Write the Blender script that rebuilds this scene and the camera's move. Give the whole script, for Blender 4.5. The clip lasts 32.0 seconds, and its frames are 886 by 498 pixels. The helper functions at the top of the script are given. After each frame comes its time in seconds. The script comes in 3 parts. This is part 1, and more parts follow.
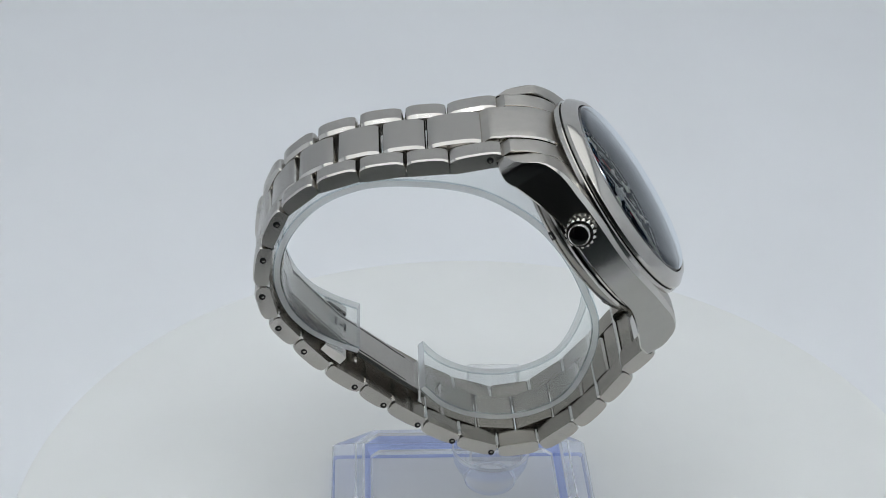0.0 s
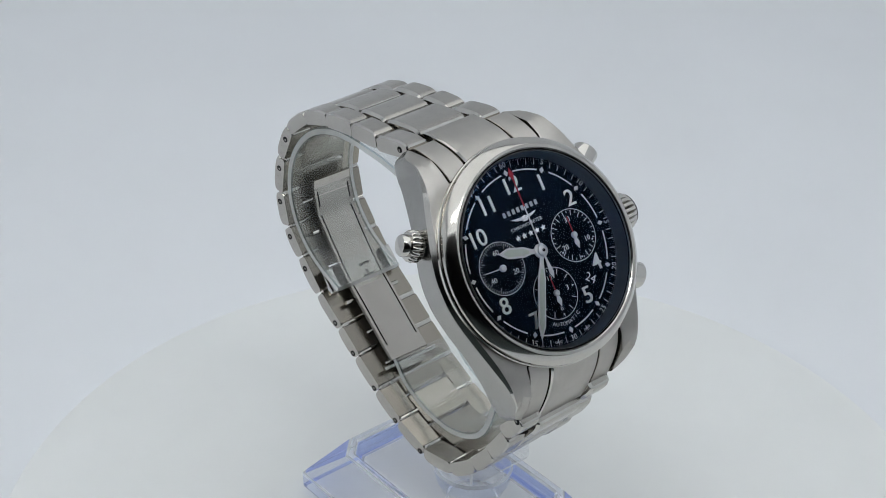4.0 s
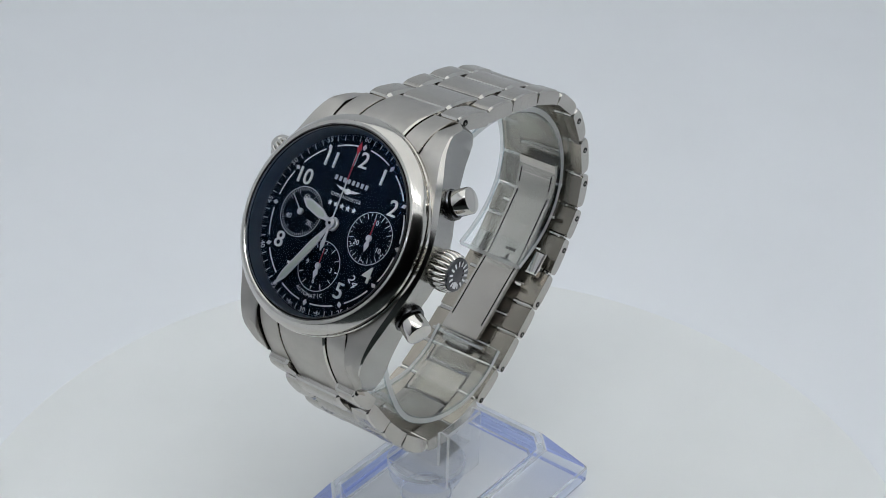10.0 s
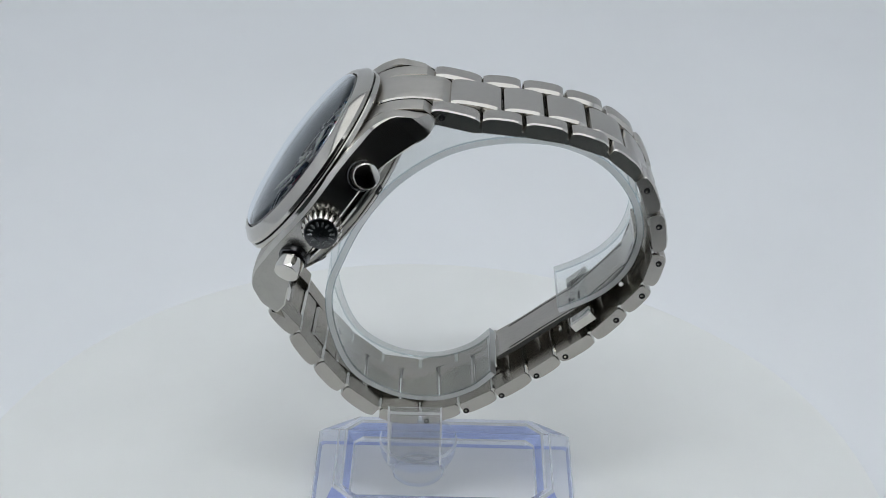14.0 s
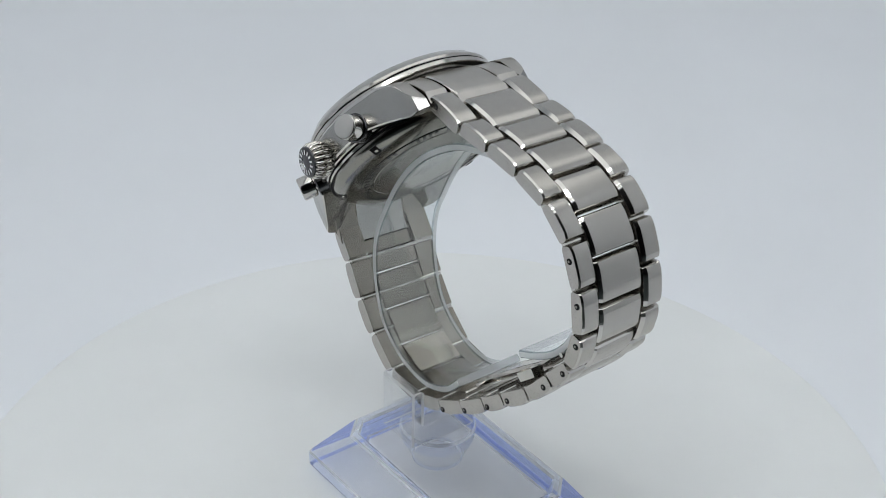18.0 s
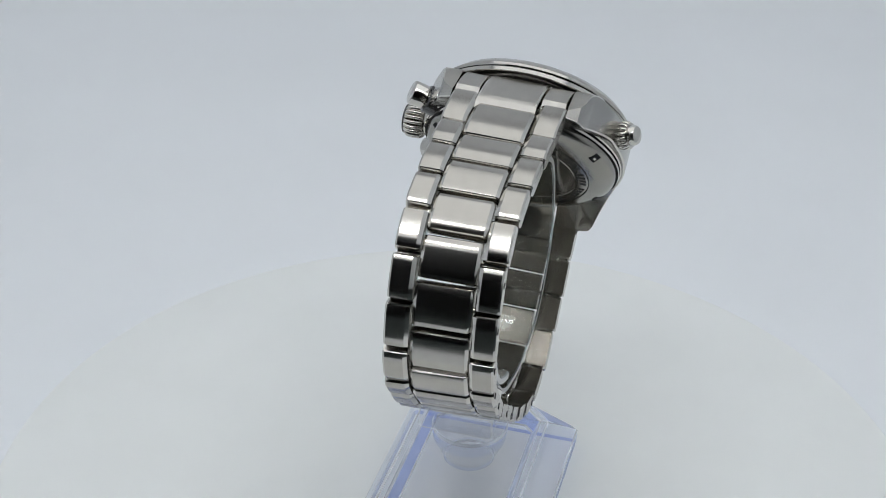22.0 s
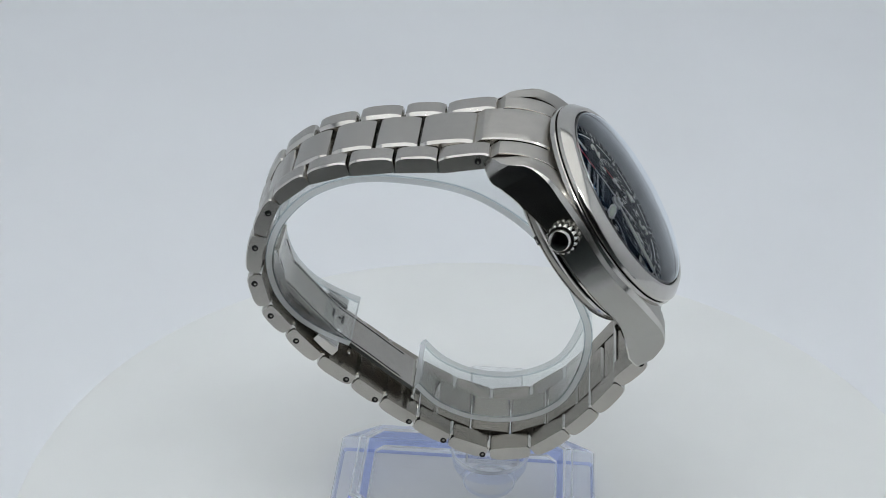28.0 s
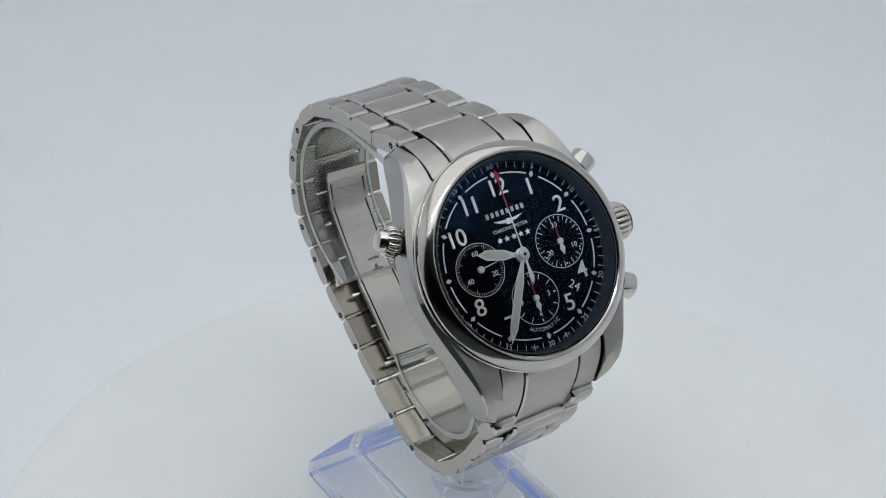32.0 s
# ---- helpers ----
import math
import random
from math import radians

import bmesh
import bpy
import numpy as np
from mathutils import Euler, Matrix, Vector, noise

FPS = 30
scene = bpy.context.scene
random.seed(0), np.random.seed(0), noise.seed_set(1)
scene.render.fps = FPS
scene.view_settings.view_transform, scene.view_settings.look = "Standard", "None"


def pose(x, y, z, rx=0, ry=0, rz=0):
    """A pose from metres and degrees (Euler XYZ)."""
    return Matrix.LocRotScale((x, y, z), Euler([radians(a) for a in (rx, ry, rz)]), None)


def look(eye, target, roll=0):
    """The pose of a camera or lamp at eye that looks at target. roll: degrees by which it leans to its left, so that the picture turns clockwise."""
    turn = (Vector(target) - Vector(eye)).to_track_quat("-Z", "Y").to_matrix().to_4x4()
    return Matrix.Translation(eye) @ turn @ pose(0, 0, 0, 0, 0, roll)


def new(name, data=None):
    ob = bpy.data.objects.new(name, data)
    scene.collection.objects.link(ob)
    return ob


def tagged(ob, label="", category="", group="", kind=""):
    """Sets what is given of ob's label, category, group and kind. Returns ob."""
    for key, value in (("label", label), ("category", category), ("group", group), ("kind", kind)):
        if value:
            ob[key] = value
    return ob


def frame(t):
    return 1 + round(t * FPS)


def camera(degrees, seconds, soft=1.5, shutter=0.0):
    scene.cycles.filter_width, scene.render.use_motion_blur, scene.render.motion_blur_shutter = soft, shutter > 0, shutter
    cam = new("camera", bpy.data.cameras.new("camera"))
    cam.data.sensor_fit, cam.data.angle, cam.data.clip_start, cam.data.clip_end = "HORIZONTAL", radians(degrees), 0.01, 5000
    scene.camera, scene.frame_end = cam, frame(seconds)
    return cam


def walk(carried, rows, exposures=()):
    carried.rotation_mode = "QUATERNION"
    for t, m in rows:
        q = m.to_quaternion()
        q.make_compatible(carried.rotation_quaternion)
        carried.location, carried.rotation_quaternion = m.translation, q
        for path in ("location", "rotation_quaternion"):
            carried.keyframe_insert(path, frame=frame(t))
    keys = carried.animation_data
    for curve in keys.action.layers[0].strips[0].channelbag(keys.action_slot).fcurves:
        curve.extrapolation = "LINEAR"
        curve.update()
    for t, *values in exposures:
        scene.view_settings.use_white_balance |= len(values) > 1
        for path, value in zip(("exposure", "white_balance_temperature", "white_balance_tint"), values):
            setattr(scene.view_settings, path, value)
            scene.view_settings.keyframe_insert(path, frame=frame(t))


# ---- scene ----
SECONDS = 32.0
SPIN = -13.1          # turntable, degrees a second
cam = camera(31.47, SECONDS, soft=0.5)
CAM_POSE = pose(0, -0.268, 0.227, 90 - 30.965, 0, 0.7256) @ pose(0, 0, 0, 0, 0, 1.304)
walk(cam, [(0.0, CAM_POSE), (SECONDS, CAM_POSE)], exposures=[(0.0, 0.0), (SECONDS, 0.0)])

# ---- light ----
world = bpy.data.worlds.new("room_light")
scene.world = world
world.use_nodes = True
world.node_tree.nodes["Background"].inputs[0].default_value = (0.55, 0.62, 0.70, 1)
world.node_tree.nodes["Background"].inputs[1].default_value = 0.05


def area_lamp(name, at, target, sx, sy, watts, colour=(1, 1, 1)):
    data = bpy.data.lights.new(name, "AREA")
    data.shape, data.size, data.size_y = "RECTANGLE", sx, sy
    data.energy, data.color = watts, colour
    ob = new(name, data)
    ob.matrix_world = look(at, target)
    return ob


area_lamp("softbox_light", (0, 0.05, 0.545), (0, 0.05, 0), 0.64, 0.66, 1.08, (0.98, 1.0, 0.985))

# ---- materials ----


def material(name):
    m = bpy.data.materials.new(name)
    m.use_nodes = True
    nt = m.node_tree
    return m, nt, nt.nodes["Principled BSDF"]


def add(nt, kind, **values):
    n = nt.nodes.new(kind)
    for key, value in values.items():
        if key in n.inputs:
            n.inputs[key].default_value = value
    return n


def noise_of(nt, scale, detail=3.0, stretch=(1, 1, 1)):
    co = add(nt, "ShaderNodeTexCoord")
    mp = add(nt, "ShaderNodeMapping")
    mp.inputs["Scale"].default_value = stretch
    nz = add(nt, "ShaderNodeTexNoise", Scale=scale, Detail=detail)
    nt.links.new(co.outputs["Object"], mp.inputs["Vector"])
    nt.links.new(mp.outputs["Vector"], nz.inputs["Vector"])
    return nz


def ramp_to(nt, value, socket, low, high, a=0.35, b=0.65):
    r = add(nt, "ShaderNodeMapRange")
    r.inputs["From Min"].default_value, r.inputs["From Max"].default_value = a, b
    r.inputs["To Min"].default_value, r.inputs["To Max"].default_value = low, high
    nt.links.new(value, r.inputs["Value"])
    nt.links.new(r.outputs["Result"], socket)
    return r


def colour_mix(nt, value, socket, c1, c2, a=0.3, b=0.7):
    r = add(nt, "ShaderNodeValToRGB")
    r.color_ramp.elements[0].position, r.color_ramp.elements[1].position = a, b
    r.color_ramp.elements[0].color, r.color_ramp.elements[1].color = (*c1, 1), (*c2, 1)
    nt.links.new(value, r.inputs["Fac"])
    nt.links.new(r.outputs["Color"], socket)


def steel(name, colour, rough, stretch=(1, 1, 1), grain=0.0, spread=0.05, brushed=0.0, across=(0, 1, 0)):
    """Stainless steel: a fine grain drawn out along one way, and faint smears. brushed: how much more it scatters across the grain."""
    m, nt, p = material(name)
    p.inputs["Metallic"].default_value = 1.0
    big = noise_of(nt, 420.0, 5.0)
    colour_mix(nt, big.outputs["Fac"], p.inputs["Base Color"], [c * 0.93 for c in colour], colour)
    fine = noise_of(nt, 3500.0, 2.0, stretch)
    ramp_to(nt, fine.outputs["Fac"], p.inputs["Roughness"], max(0.03, rough - spread), rough + spread)
    if grain:
        bump = add(nt, "ShaderNodeBump", Strength=grain, Distance=0.00004)
        nt.links.new(fine.outputs["Fac"], bump.inputs["Height"])
        nt.links.new(bump.outputs["Normal"], p.inputs["Normal"])
    if brushed:
        p.inputs["Anisotropic"].default_value = brushed
        turn = add(nt, "ShaderNodeVectorTransform")
        turn.vector_type, turn.convert_from, turn.convert_to = "VECTOR", "OBJECT", "WORLD"
        turn.inputs[0].default_value = across
        nt.links.new(turn.outputs[0], p.inputs["Tangent"])
    return m


def plain(name, colour, rough, metal=0.0, vary=0.12, scale=300.0, gloss=0.5):
    m, nt, p = material(name)
    nz = noise_of(nt, scale)
    colour_mix(nt, nz.outputs["Fac"], p.inputs["Base Color"], [c * (1 - vary) for c in colour], colour)
    p.inputs["Roughness"].default_value, p.inputs["Metallic"].default_value = rough, metal
    p.inputs["Specular IOR Level"].default_value = gloss
    return m


def acrylic(name, colour, tint, solid, ripple=0.0, shine=0.035):
    """Clear cast acrylic: mostly see-through, with refraction and gloss; tint colours what passes through."""
    m, nt, p = material(name)
    p.inputs["Base Color"].default_value = (*colour, 1)
    p.inputs["Roughness"].default_value = 0.0
    p.inputs["IOR"].default_value = 1.49
    p.inputs["Transmission Weight"].default_value = 1.0
    if ripple:
        nz = noise_of(nt, 60.0, 2.0)
        bump = add(nt, "ShaderNodeBump", Strength=ripple, Distance=0.0006)
        nt.links.new(nz.outputs["Fac"], bump.inputs["Height"])
        nt.links.new(bump.outputs["Normal"], p.inputs["Normal"])
    clear = add(nt, "ShaderNodeBsdfTransparent")
    clear.inputs["Color"].default_value = (*tint, 1)
    mix = add(nt, "ShaderNodeMixShader")
    mix.inputs[0].default_value = solid
    # a gloss that grows towards grazing views, over the see-through part
    facing = add(nt, "ShaderNodeLayerWeight", Blend=0.5)
    steep = add(nt, "ShaderNodeMath")
    steep.operation = "POWER"
    steep.inputs[1].default_value = 4.5
    scaled = add(nt, "ShaderNodeMath")
    scaled.operation = "MULTIPLY_ADD"
    scaled.inputs[1].default_value, scaled.inputs[2].default_value = 0.6 * (1 - shine), shine
    gloss = add(nt, "ShaderNodeBsdfGlossy", Roughness=0.02 if shine < 0.1 else 0.3)
    gloss.inputs["Color"].default_value = (0.97, 0.98, 0.98, 1)
    sheen = add(nt, "ShaderNodeMixShader")
    nt.links.new(facing.outputs["Facing"], steep.inputs[0])
    nt.links.new(steep.outputs[0], scaled.inputs[0])
    nt.links.new(scaled.outputs[0], sheen.inputs[0])
    nt.links.new(clear.outputs[0], sheen.inputs[1])
    nt.links.new(gloss.outputs[0], sheen.inputs[2])
    nt.links.new(sheen.outputs[0], mix.inputs[1])
    nt.links.new(p.outputs[0], mix.inputs[2])
    nt.links.new(mix.outputs[0], nt.nodes["Material Output"].inputs["Surface"])
    return m


STEEL = (0.48, 0.457, 0.422)
BRUSHED = steel("brushed_steel", STEEL, 0.21, (0.03, 1.6, 1), 0.0, 0.008, 0.75)
BRUSHED_ALONG = steel("brushed_steel_case", (0.48, 0.46, 0.43), 0.40, spread=0.03, brushed=0.6)
CASE_FLANK = steel("brushed_steel_case_flank", (0.42, 0.41, 0.39), 0.23, spread=0.015)
FLANK = steel("satin_steel_flank", (0.50, 0.475, 0.44), 0.25, spread=0.02)
BLADE = steel("clasp_steel", (0.50, 0.47, 0.43), 0.24, spread=0.03)
POLISHED = steel("polished_steel", (0.62, 0.60, 0.565), 0.095, spread=0.02)
SATIN = steel("satin_steel", (0.31, 0.297, 0.27), 0.19, spread=0.015)
INSIDE = steel("inner_steel", (0.385, 0.352, 0.305), 0.26, (0.05, 3.0, 1), 0.0, 0.008, 0.5)
BEZEL = steel("bezel_steel", (0.56, 0.54, 0.505), 0.125, spread=0.02)
DIAL = plain("dial_black", (0.0022, 0.0035, 0.006), 0.6, vary=0.1, gloss=0.02)
RECESS = plain("subdial_black", (0.0022, 0.003, 0.005), 0.6, vary=0.1, gloss=0.02)
# near-black for some parts, and painted shade in grooves, slots and holes
DARK = plain("dark_gap", (0.010, 0.010, 0.011), 0.6, gloss=0.1)
CROWN_DARK = steel("dark_crown_steel", (0.10, 0.10, 0.105), 0.2)
LUME = plain("lume_paint", (0.90, 0.92, 0.86), 0.55, vary=0.05)
PRINT = plain("white_print", (0.88, 0.89, 0.88), 0.5)
DIM_PRINT = plain("grey_print", (0.52, 0.53, 0.53), 0.5)
RED = plain("red_paint", (0.45, 0.012, 0.022), 0.35)
HAND = steel("hand_steel", (0.72, 0.72, 0.72), 0.16)
POINTER = plain("brushed_rhodium", (0.74, 0.74, 0.73), 0.32, metal=0.6)
HAND_LUME = plain("hand_lume", (0.60, 0.65, 0.56), 0.55)
SILVER = steel("applied_silver", (0.88, 0.88, 0.87), 0.24)
FLANGE = steel("grey_flange", (0.34, 0.36, 0.38), 0.5, spread=0.03)
CLEAR = acrylic("clear_acrylic", (0.99, 0.995, 1.0), (0.985, 0.989, 0.998), 0.07, 0.0, 0.045)
EDGE = acrylic("sawn_acrylic_edge", (1.0, 1.0, 1.0), (0.99, 0.997, 0.997), 0.6, 0.3, 0.12)


def glow_through(m, share):
    """Sawn acrylic passes on the light that runs inside the sheet."""
    nt = m.node_tree
    p = nt.nodes["Principled BSDF"]
    p.inputs["Roughness"].default_value = 0.15
    p.inputs["Transmission Weight"].default_value = 0.1
    through_light = add(nt, "ShaderNodeBsdfTranslucent")
    through_light.inputs["Color"].default_value = (0.97, 0.985, 0.985, 1)
    blend = add(nt, "ShaderNodeMixShader")
    blend.inputs[0].default_value = share
    target = p.outputs[0].links[0].to_socket
    nt.links.new(p.outputs[0], blend.inputs[1])
    nt.links.new(through_light.outputs[0], blend.inputs[2])
    nt.links.new(blend.outputs[0], target)


glow_through(EDGE, 0.6)
SHEET = acrylic("acrylic_sheet", (0.985, 0.99, 0.99), (0.975, 0.986, 0.986), 0.05)
# one acrylic block: face tints stand in for light's long way through it
VIOLET = acrylic("violet_tinted_acrylic", (0.97, 0.975, 1.0), (0.99, 0.991, 1.0), 0.0, 0.0, 0.012)
DEPTH_BLUE = acrylic("depth_blue_acrylic", (0.28, 0.38, 1.0), (0.60, 0.68, 1.0), 0.25, 0.9, 0.12)
CORNER_DEPTH = acrylic("acrylic_corner_depth_tint", (0.22, 0.31, 0.95), (0.46, 0.54, 0.95), 0.3, 0.9, 0.14)
PALE_RIM = acrylic("pale_violet_acrylic", (0.80, 0.84, 1.0), (0.955, 0.965, 1.0), 0.07, 0.0, 0.045)
BLUE_RIM = acrylic("blue_violet_acrylic", (0.40, 0.52, 1.0), (0.905, 0.93, 1.0), 0.08, 0.0, 0.035)
GLINT = acrylic("polished_acrylic_edge", (0.97, 0.98, 1.0), (0.94, 0.955, 1.0), 0.05, 0.0, 0.28)
# dark tint that paints the refracted outline along the clear sheet's chamfers
CHAMFER_LINE = acrylic("acrylic_chamfer_dark_line", (0.80, 0.86, 0.88), (0.58, 0.66, 0.68), 0.1, 0.0, 0.09)
DISC = plain("white_plastic", (0.835, 0.848, 0.838), 0.42, vary=0.03, scale=40)
PAPER = plain("white_card", (0.808, 0.828, 0.856), 0.85, vary=0.03, scale=12)
TABLE = plain("dark_table_laminate", (0.055, 0.068, 0.070), 0.5, vary=0.3, scale=40)


def crystal_material():
    """Sapphire with a blue anti-reflex coat."""
    m = bpy.data.materials.new("sapphire")
    m.use_nodes = True
    nt = m.node_tree
    nt.nodes.clear()
    out = add(nt, "ShaderNodeOutputMaterial")
    mix = add(nt, "ShaderNodeMixShader")
    clear = add(nt, "ShaderNodeBsdfTransparent")
    gloss = add(nt, "ShaderNodeBsdfGlossy", Roughness=0.012)
    fr = add(nt, "ShaderNodeFresnel", IOR=1.5)
    coat = add(nt, "ShaderNodeMapRange")
    for key, value in (("From Min", 0.0016), ("From Max", 0.2), ("To Min", 0.021), ("To Max", 0.95)):
        coat.inputs[key].default_value = value
    tint = add(nt, "ShaderNodeValToRGB")
    tint.color_ramp.elements[0].position, tint.color_ramp.elements[1].position = 0.03, 0.085
    tint.color_ramp.elements[0].color, tint.color_ramp.elements[1].color = (0.13, 0.45, 1.0, 1), (0.92, 0.96, 1.0, 1)
    steep = add(nt, "ShaderNodeMath")
    steep.operation = "POWER"
    steep.inputs[1].default_value = 2.0
    nt.links.new(fr.outputs[0], steep.inputs[0])
    nt.links.new(steep.outputs[0], coat.inputs["Value"])
    nt.links.new(coat.outputs[0], tint.inputs["Fac"])
    nt.links.new(tint.outputs["Color"], gloss.inputs["Color"])
    nt.links.new(coat.outputs[0], mix.inputs[0])
    nt.links.new(clear.outputs[0], mix.inputs[1])
    nt.links.new(gloss.outputs[0], mix.inputs[2])
    nt.links.new(mix.outputs[0], out.inputs["Surface"])
    return m


CRYSTAL = crystal_material()
GLASS_EDGE = acrylic("crystal_chamfer", (0.98, 0.99, 1.0), (0.97, 0.98, 0.99), 0.05, 0.0, 0.3)


def lamp_material(name, colour, strength):
    m, nt, p = material(name)
    p.inputs["Emission Color"].default_value = (*colour, 1)
    p.inputs["Emission Strength"].default_value = strength
    return m


LED = lamp_material("led_strip", (0.94, 0.97, 1.0), 70.0)
LED_PANEL = lamp_material("led_diffuser", (0.93, 0.97, 1.0), 8.5)
FRONT_GLOW = lamp_material("added_front_glow", (0.93, 0.97, 1.0), 1.8)

# ---- mesh helpers (millimetres in, metres out) ----
MM = 0.001
I4 = Matrix.Identity(4)


def mesh_of(name, verts, faces, mats, index=None, smooth=35.0, m=I4):
    me = bpy.data.meshes.new(name)
    me.from_pydata([tuple((m @ Vector(v)) * MM) for v in verts], [], faces)
    for mt in (mats if isinstance(mats, (list, tuple)) else [mats]):
        me.materials.append(mt)
    if index:
        me.polygons.foreach_set("material_index", index)
    bm = bmesh.new()
    bm.from_mesh(me)
    bmesh.ops.recalc_face_normals(bm, faces=bm.faces[:])
    for f in bm.faces:
        f.smooth = smooth > 0
    for e in bm.edges:
        if len(e.link_faces) == 2:
            e.smooth = e.calc_face_angle(0.0) < radians(smooth)
    bm.to_mesh(me)
    bm.free()
    me.update()
    return me


def part(name, me, parent, label=""):
    ob = new(name, me)
    ob.parent = parent
    return tagged(ob, label) if label else ob


def loft(rings, cap=True, closed=True, mats=None):
    """Rings of equal length, one after the other. mats: a material number for each band, then for the caps."""
    n = len(rings[0])
    verts = [v for r in rings for v in r]
    faces, index = [], []
    for i in range(len(rings) - 1):
        for k in range(n if closed else n - 1):
            j = (k + 1) % n
            faces.append((i * n + k, i * n + j, (i + 1) * n + j, (i + 1) * n + k))
            index.append(mats[i] if mats else 0)
    if cap:
        faces.append(tuple(range(n)))
        faces.append(tuple(range((len(rings) - 1) * n, len(rings) * n)))
        index += [mats[-1] if mats else 0] * 2
    return verts, faces, index


def lathe(profile, n=96, a0=0.0, a1=360.0):
    """A profile of (r, z) turned about z; one ring for each point."""
    return [[(r * math.cos(radians(a0 + (a1 - a0) * k / n)), r * math.sin(radians(a0 + (a1 - a0) * k / n)), z) for k in range(n)] for r, z in profile]


def join(pieces):
    verts, faces, index = [], [], []
    for v, f, i in pieces:
        o = len(verts)
        verts += v
        faces += [tuple(a + o for a in p) for p in f]
        index += i if i else [0] * len(f)
    return verts, faces, index


def box(x0, y0, z0, x1, y1, z1, e=0.15, m=None):
    """A block with bevelled edges."""
    def ring(d, z):
        return [(x0 + d, y0 + d, z), (x1 - d, y0 + d, z), (x1 - d, y1 - d, z), (x0 + d, y1 - d, z)]
    return loft([ring(e, z0), ring(0, z0 + e), ring(0, z1 - e), ring(e, z1)])


def flat(points, z0, z1):
    """A plan outline raised from z0 to z1."""
    return loft([[(x, y, z0) for x, y in points], [(x, y, z1) for x, y in points]])


def turned(v, m):
    return [tuple(m @ Vector(p)) for p in v]


def text_mesh(name, body, size, mat, m, depth=0.03, spacing=1.0, bold=0.0):
    """Raised letters lying in the plane z = 0 of m (millimetres)."""
    cu = bpy.data.curves.new(name, "FONT")
    cu.body, cu.size, cu.extrude = body, size, depth
    cu.align_x, cu.align_y, cu.resolution_u = "CENTER", "CENTER", 3
    cu.space_character, cu.offset = spacing, bold
    ob = bpy.data.objects.new(name, cu)
    scene.collection.objects.link(ob)
    bpy.context.view_layer.update()
    me = bpy.data.meshes.new_from_object(ob.evaluated_get(bpy.context.evaluated_depsgraph_get()))
    bpy.data.objects.remove(ob)
    bpy.data.curves.remove(cu)
    me.transform(Matrix.Scale(MM, 4) @ m)
    me.materials.clear()
    me.materials.append(mat)
    me.name = name
    return me


def arc_text(name, body, size, mat, m, r, middle, step, depth=0.01):
    """Letters set one by one on an arc of radius r about m's origin, upright at its foot."""
    bm = bmesh.new()
    for k, c in enumerate(body):
        a = middle + step * (k - (len(body) - 1) / 2)
        me = text_mesh(name, c, size, mat, m @ pose(r * math.cos(radians(a)), r * math.sin(radians(a)), 0.05, 0, 0, a + 90), depth)
        bm.from_mesh(me)
        bpy.data.meshes.remove(me)
    me = bpy.data.meshes.new(name)
    bm.to_mesh(me)
    bm.free()
    me.materials.append(mat)
    return me


# ---- the setting ----


def setting():
    # white sweep: floor, curve and back wall as one sheet
    rows = [(-0.15, 0.0)] + [(0.30 + 0.12 * math.sin(radians(a)), 0.12 - 0.12 * math.cos(radians(a))) for a in range(0, 91, 9)] + [(0.42, 0.55)]
    wide = [-0.36, -0.12, 0.12, 0.36]
    z0 = -0.012
    verts = [(x / MM, y / MM, (z + z0) / MM) for y, z in rows for x in wide]
    verts += [(x / MM, (y + 0.004) / MM, (z + z0 - 0.004) / MM) for y, z in rows for x in wide]
    n, w = len(rows), len(wide)
    faces = []
    for o in (0, n * w):
        for i in range(n - 1):
            for k in range(w - 1):
                faces.append((o + i * w + k, o + i * w + k + 1, o + (i + 1) * w + k + 1, o + (i + 1) * w + k))
    tagged(new("backdrop", mesh_of("backdrop", verts, faces, PAPER, smooth=60)), "matt white paper sweep curving up behind the turntable", "backdrop", kind="structure")
    for name, x in (("wall_west", -0.37), ("wall_east", 0.36)):
        me = mesh_of(name, *box(x / MM, -349, -16, x / MM + 10, 430, 560, 1)[:2], PAPER)
        tagged(new(name, me), "white light box side panel", "wall", kind="structure")
    # top panel; the unseen slot is added so the crystal mirrors a dark gap
    top = [box(-370, -222, 560, 370, 430, 570, 1), box(-370, -332, 560, 370, -266, 570, 1), box(-370, -266, 560, -230, -222, 570, 1), box(230, -266, 560, 370, -222, 570, 1)]
    me = mesh_of("ceiling", *join(top)[:2], PAPER)
    tagged(new("ceiling", me), "white light box top panel with an added unseen slot", "ceiling", kind="structure")
    me = mesh_of("floor", *box(-1500, -2500, -40, 1500, 1500, -20, 1)[:2], TABLE)
    tagged(new("floor", me), "dark laminate table top under the light box", "table", kind="structure")
    # short front flap over the open front
    flap = [box(-370, -337, 552, 370, -333, 572, 1)]
    tagged(new("wall_south", mesh_of("wall_south", *join(flap)[:2], PAPER)), "white light box front flap above the open front", "wall", kind="structure")
    room = []
    for b in ((-1500, -2520, -40, 1500, -2500, 1500), (-1520, -2500, -40, -1500, 1500, 1500), (1500, -2500, -40, 1520, 1500, 1500), (-1500, 1500, -40, 1500, 1520, 1500), (-1500, -2500, 1500, 1500, 1500, 1520)):
        room.append(box(*b, 1))
    me = mesh_of("room_wall", *join(room)[:2], plain("grey_wall_paint", (0.17, 0.177, 0.184), 0.8))
    tagged(new("room_wall", me), "grey room walls round the light box", "wall", kind="structure")


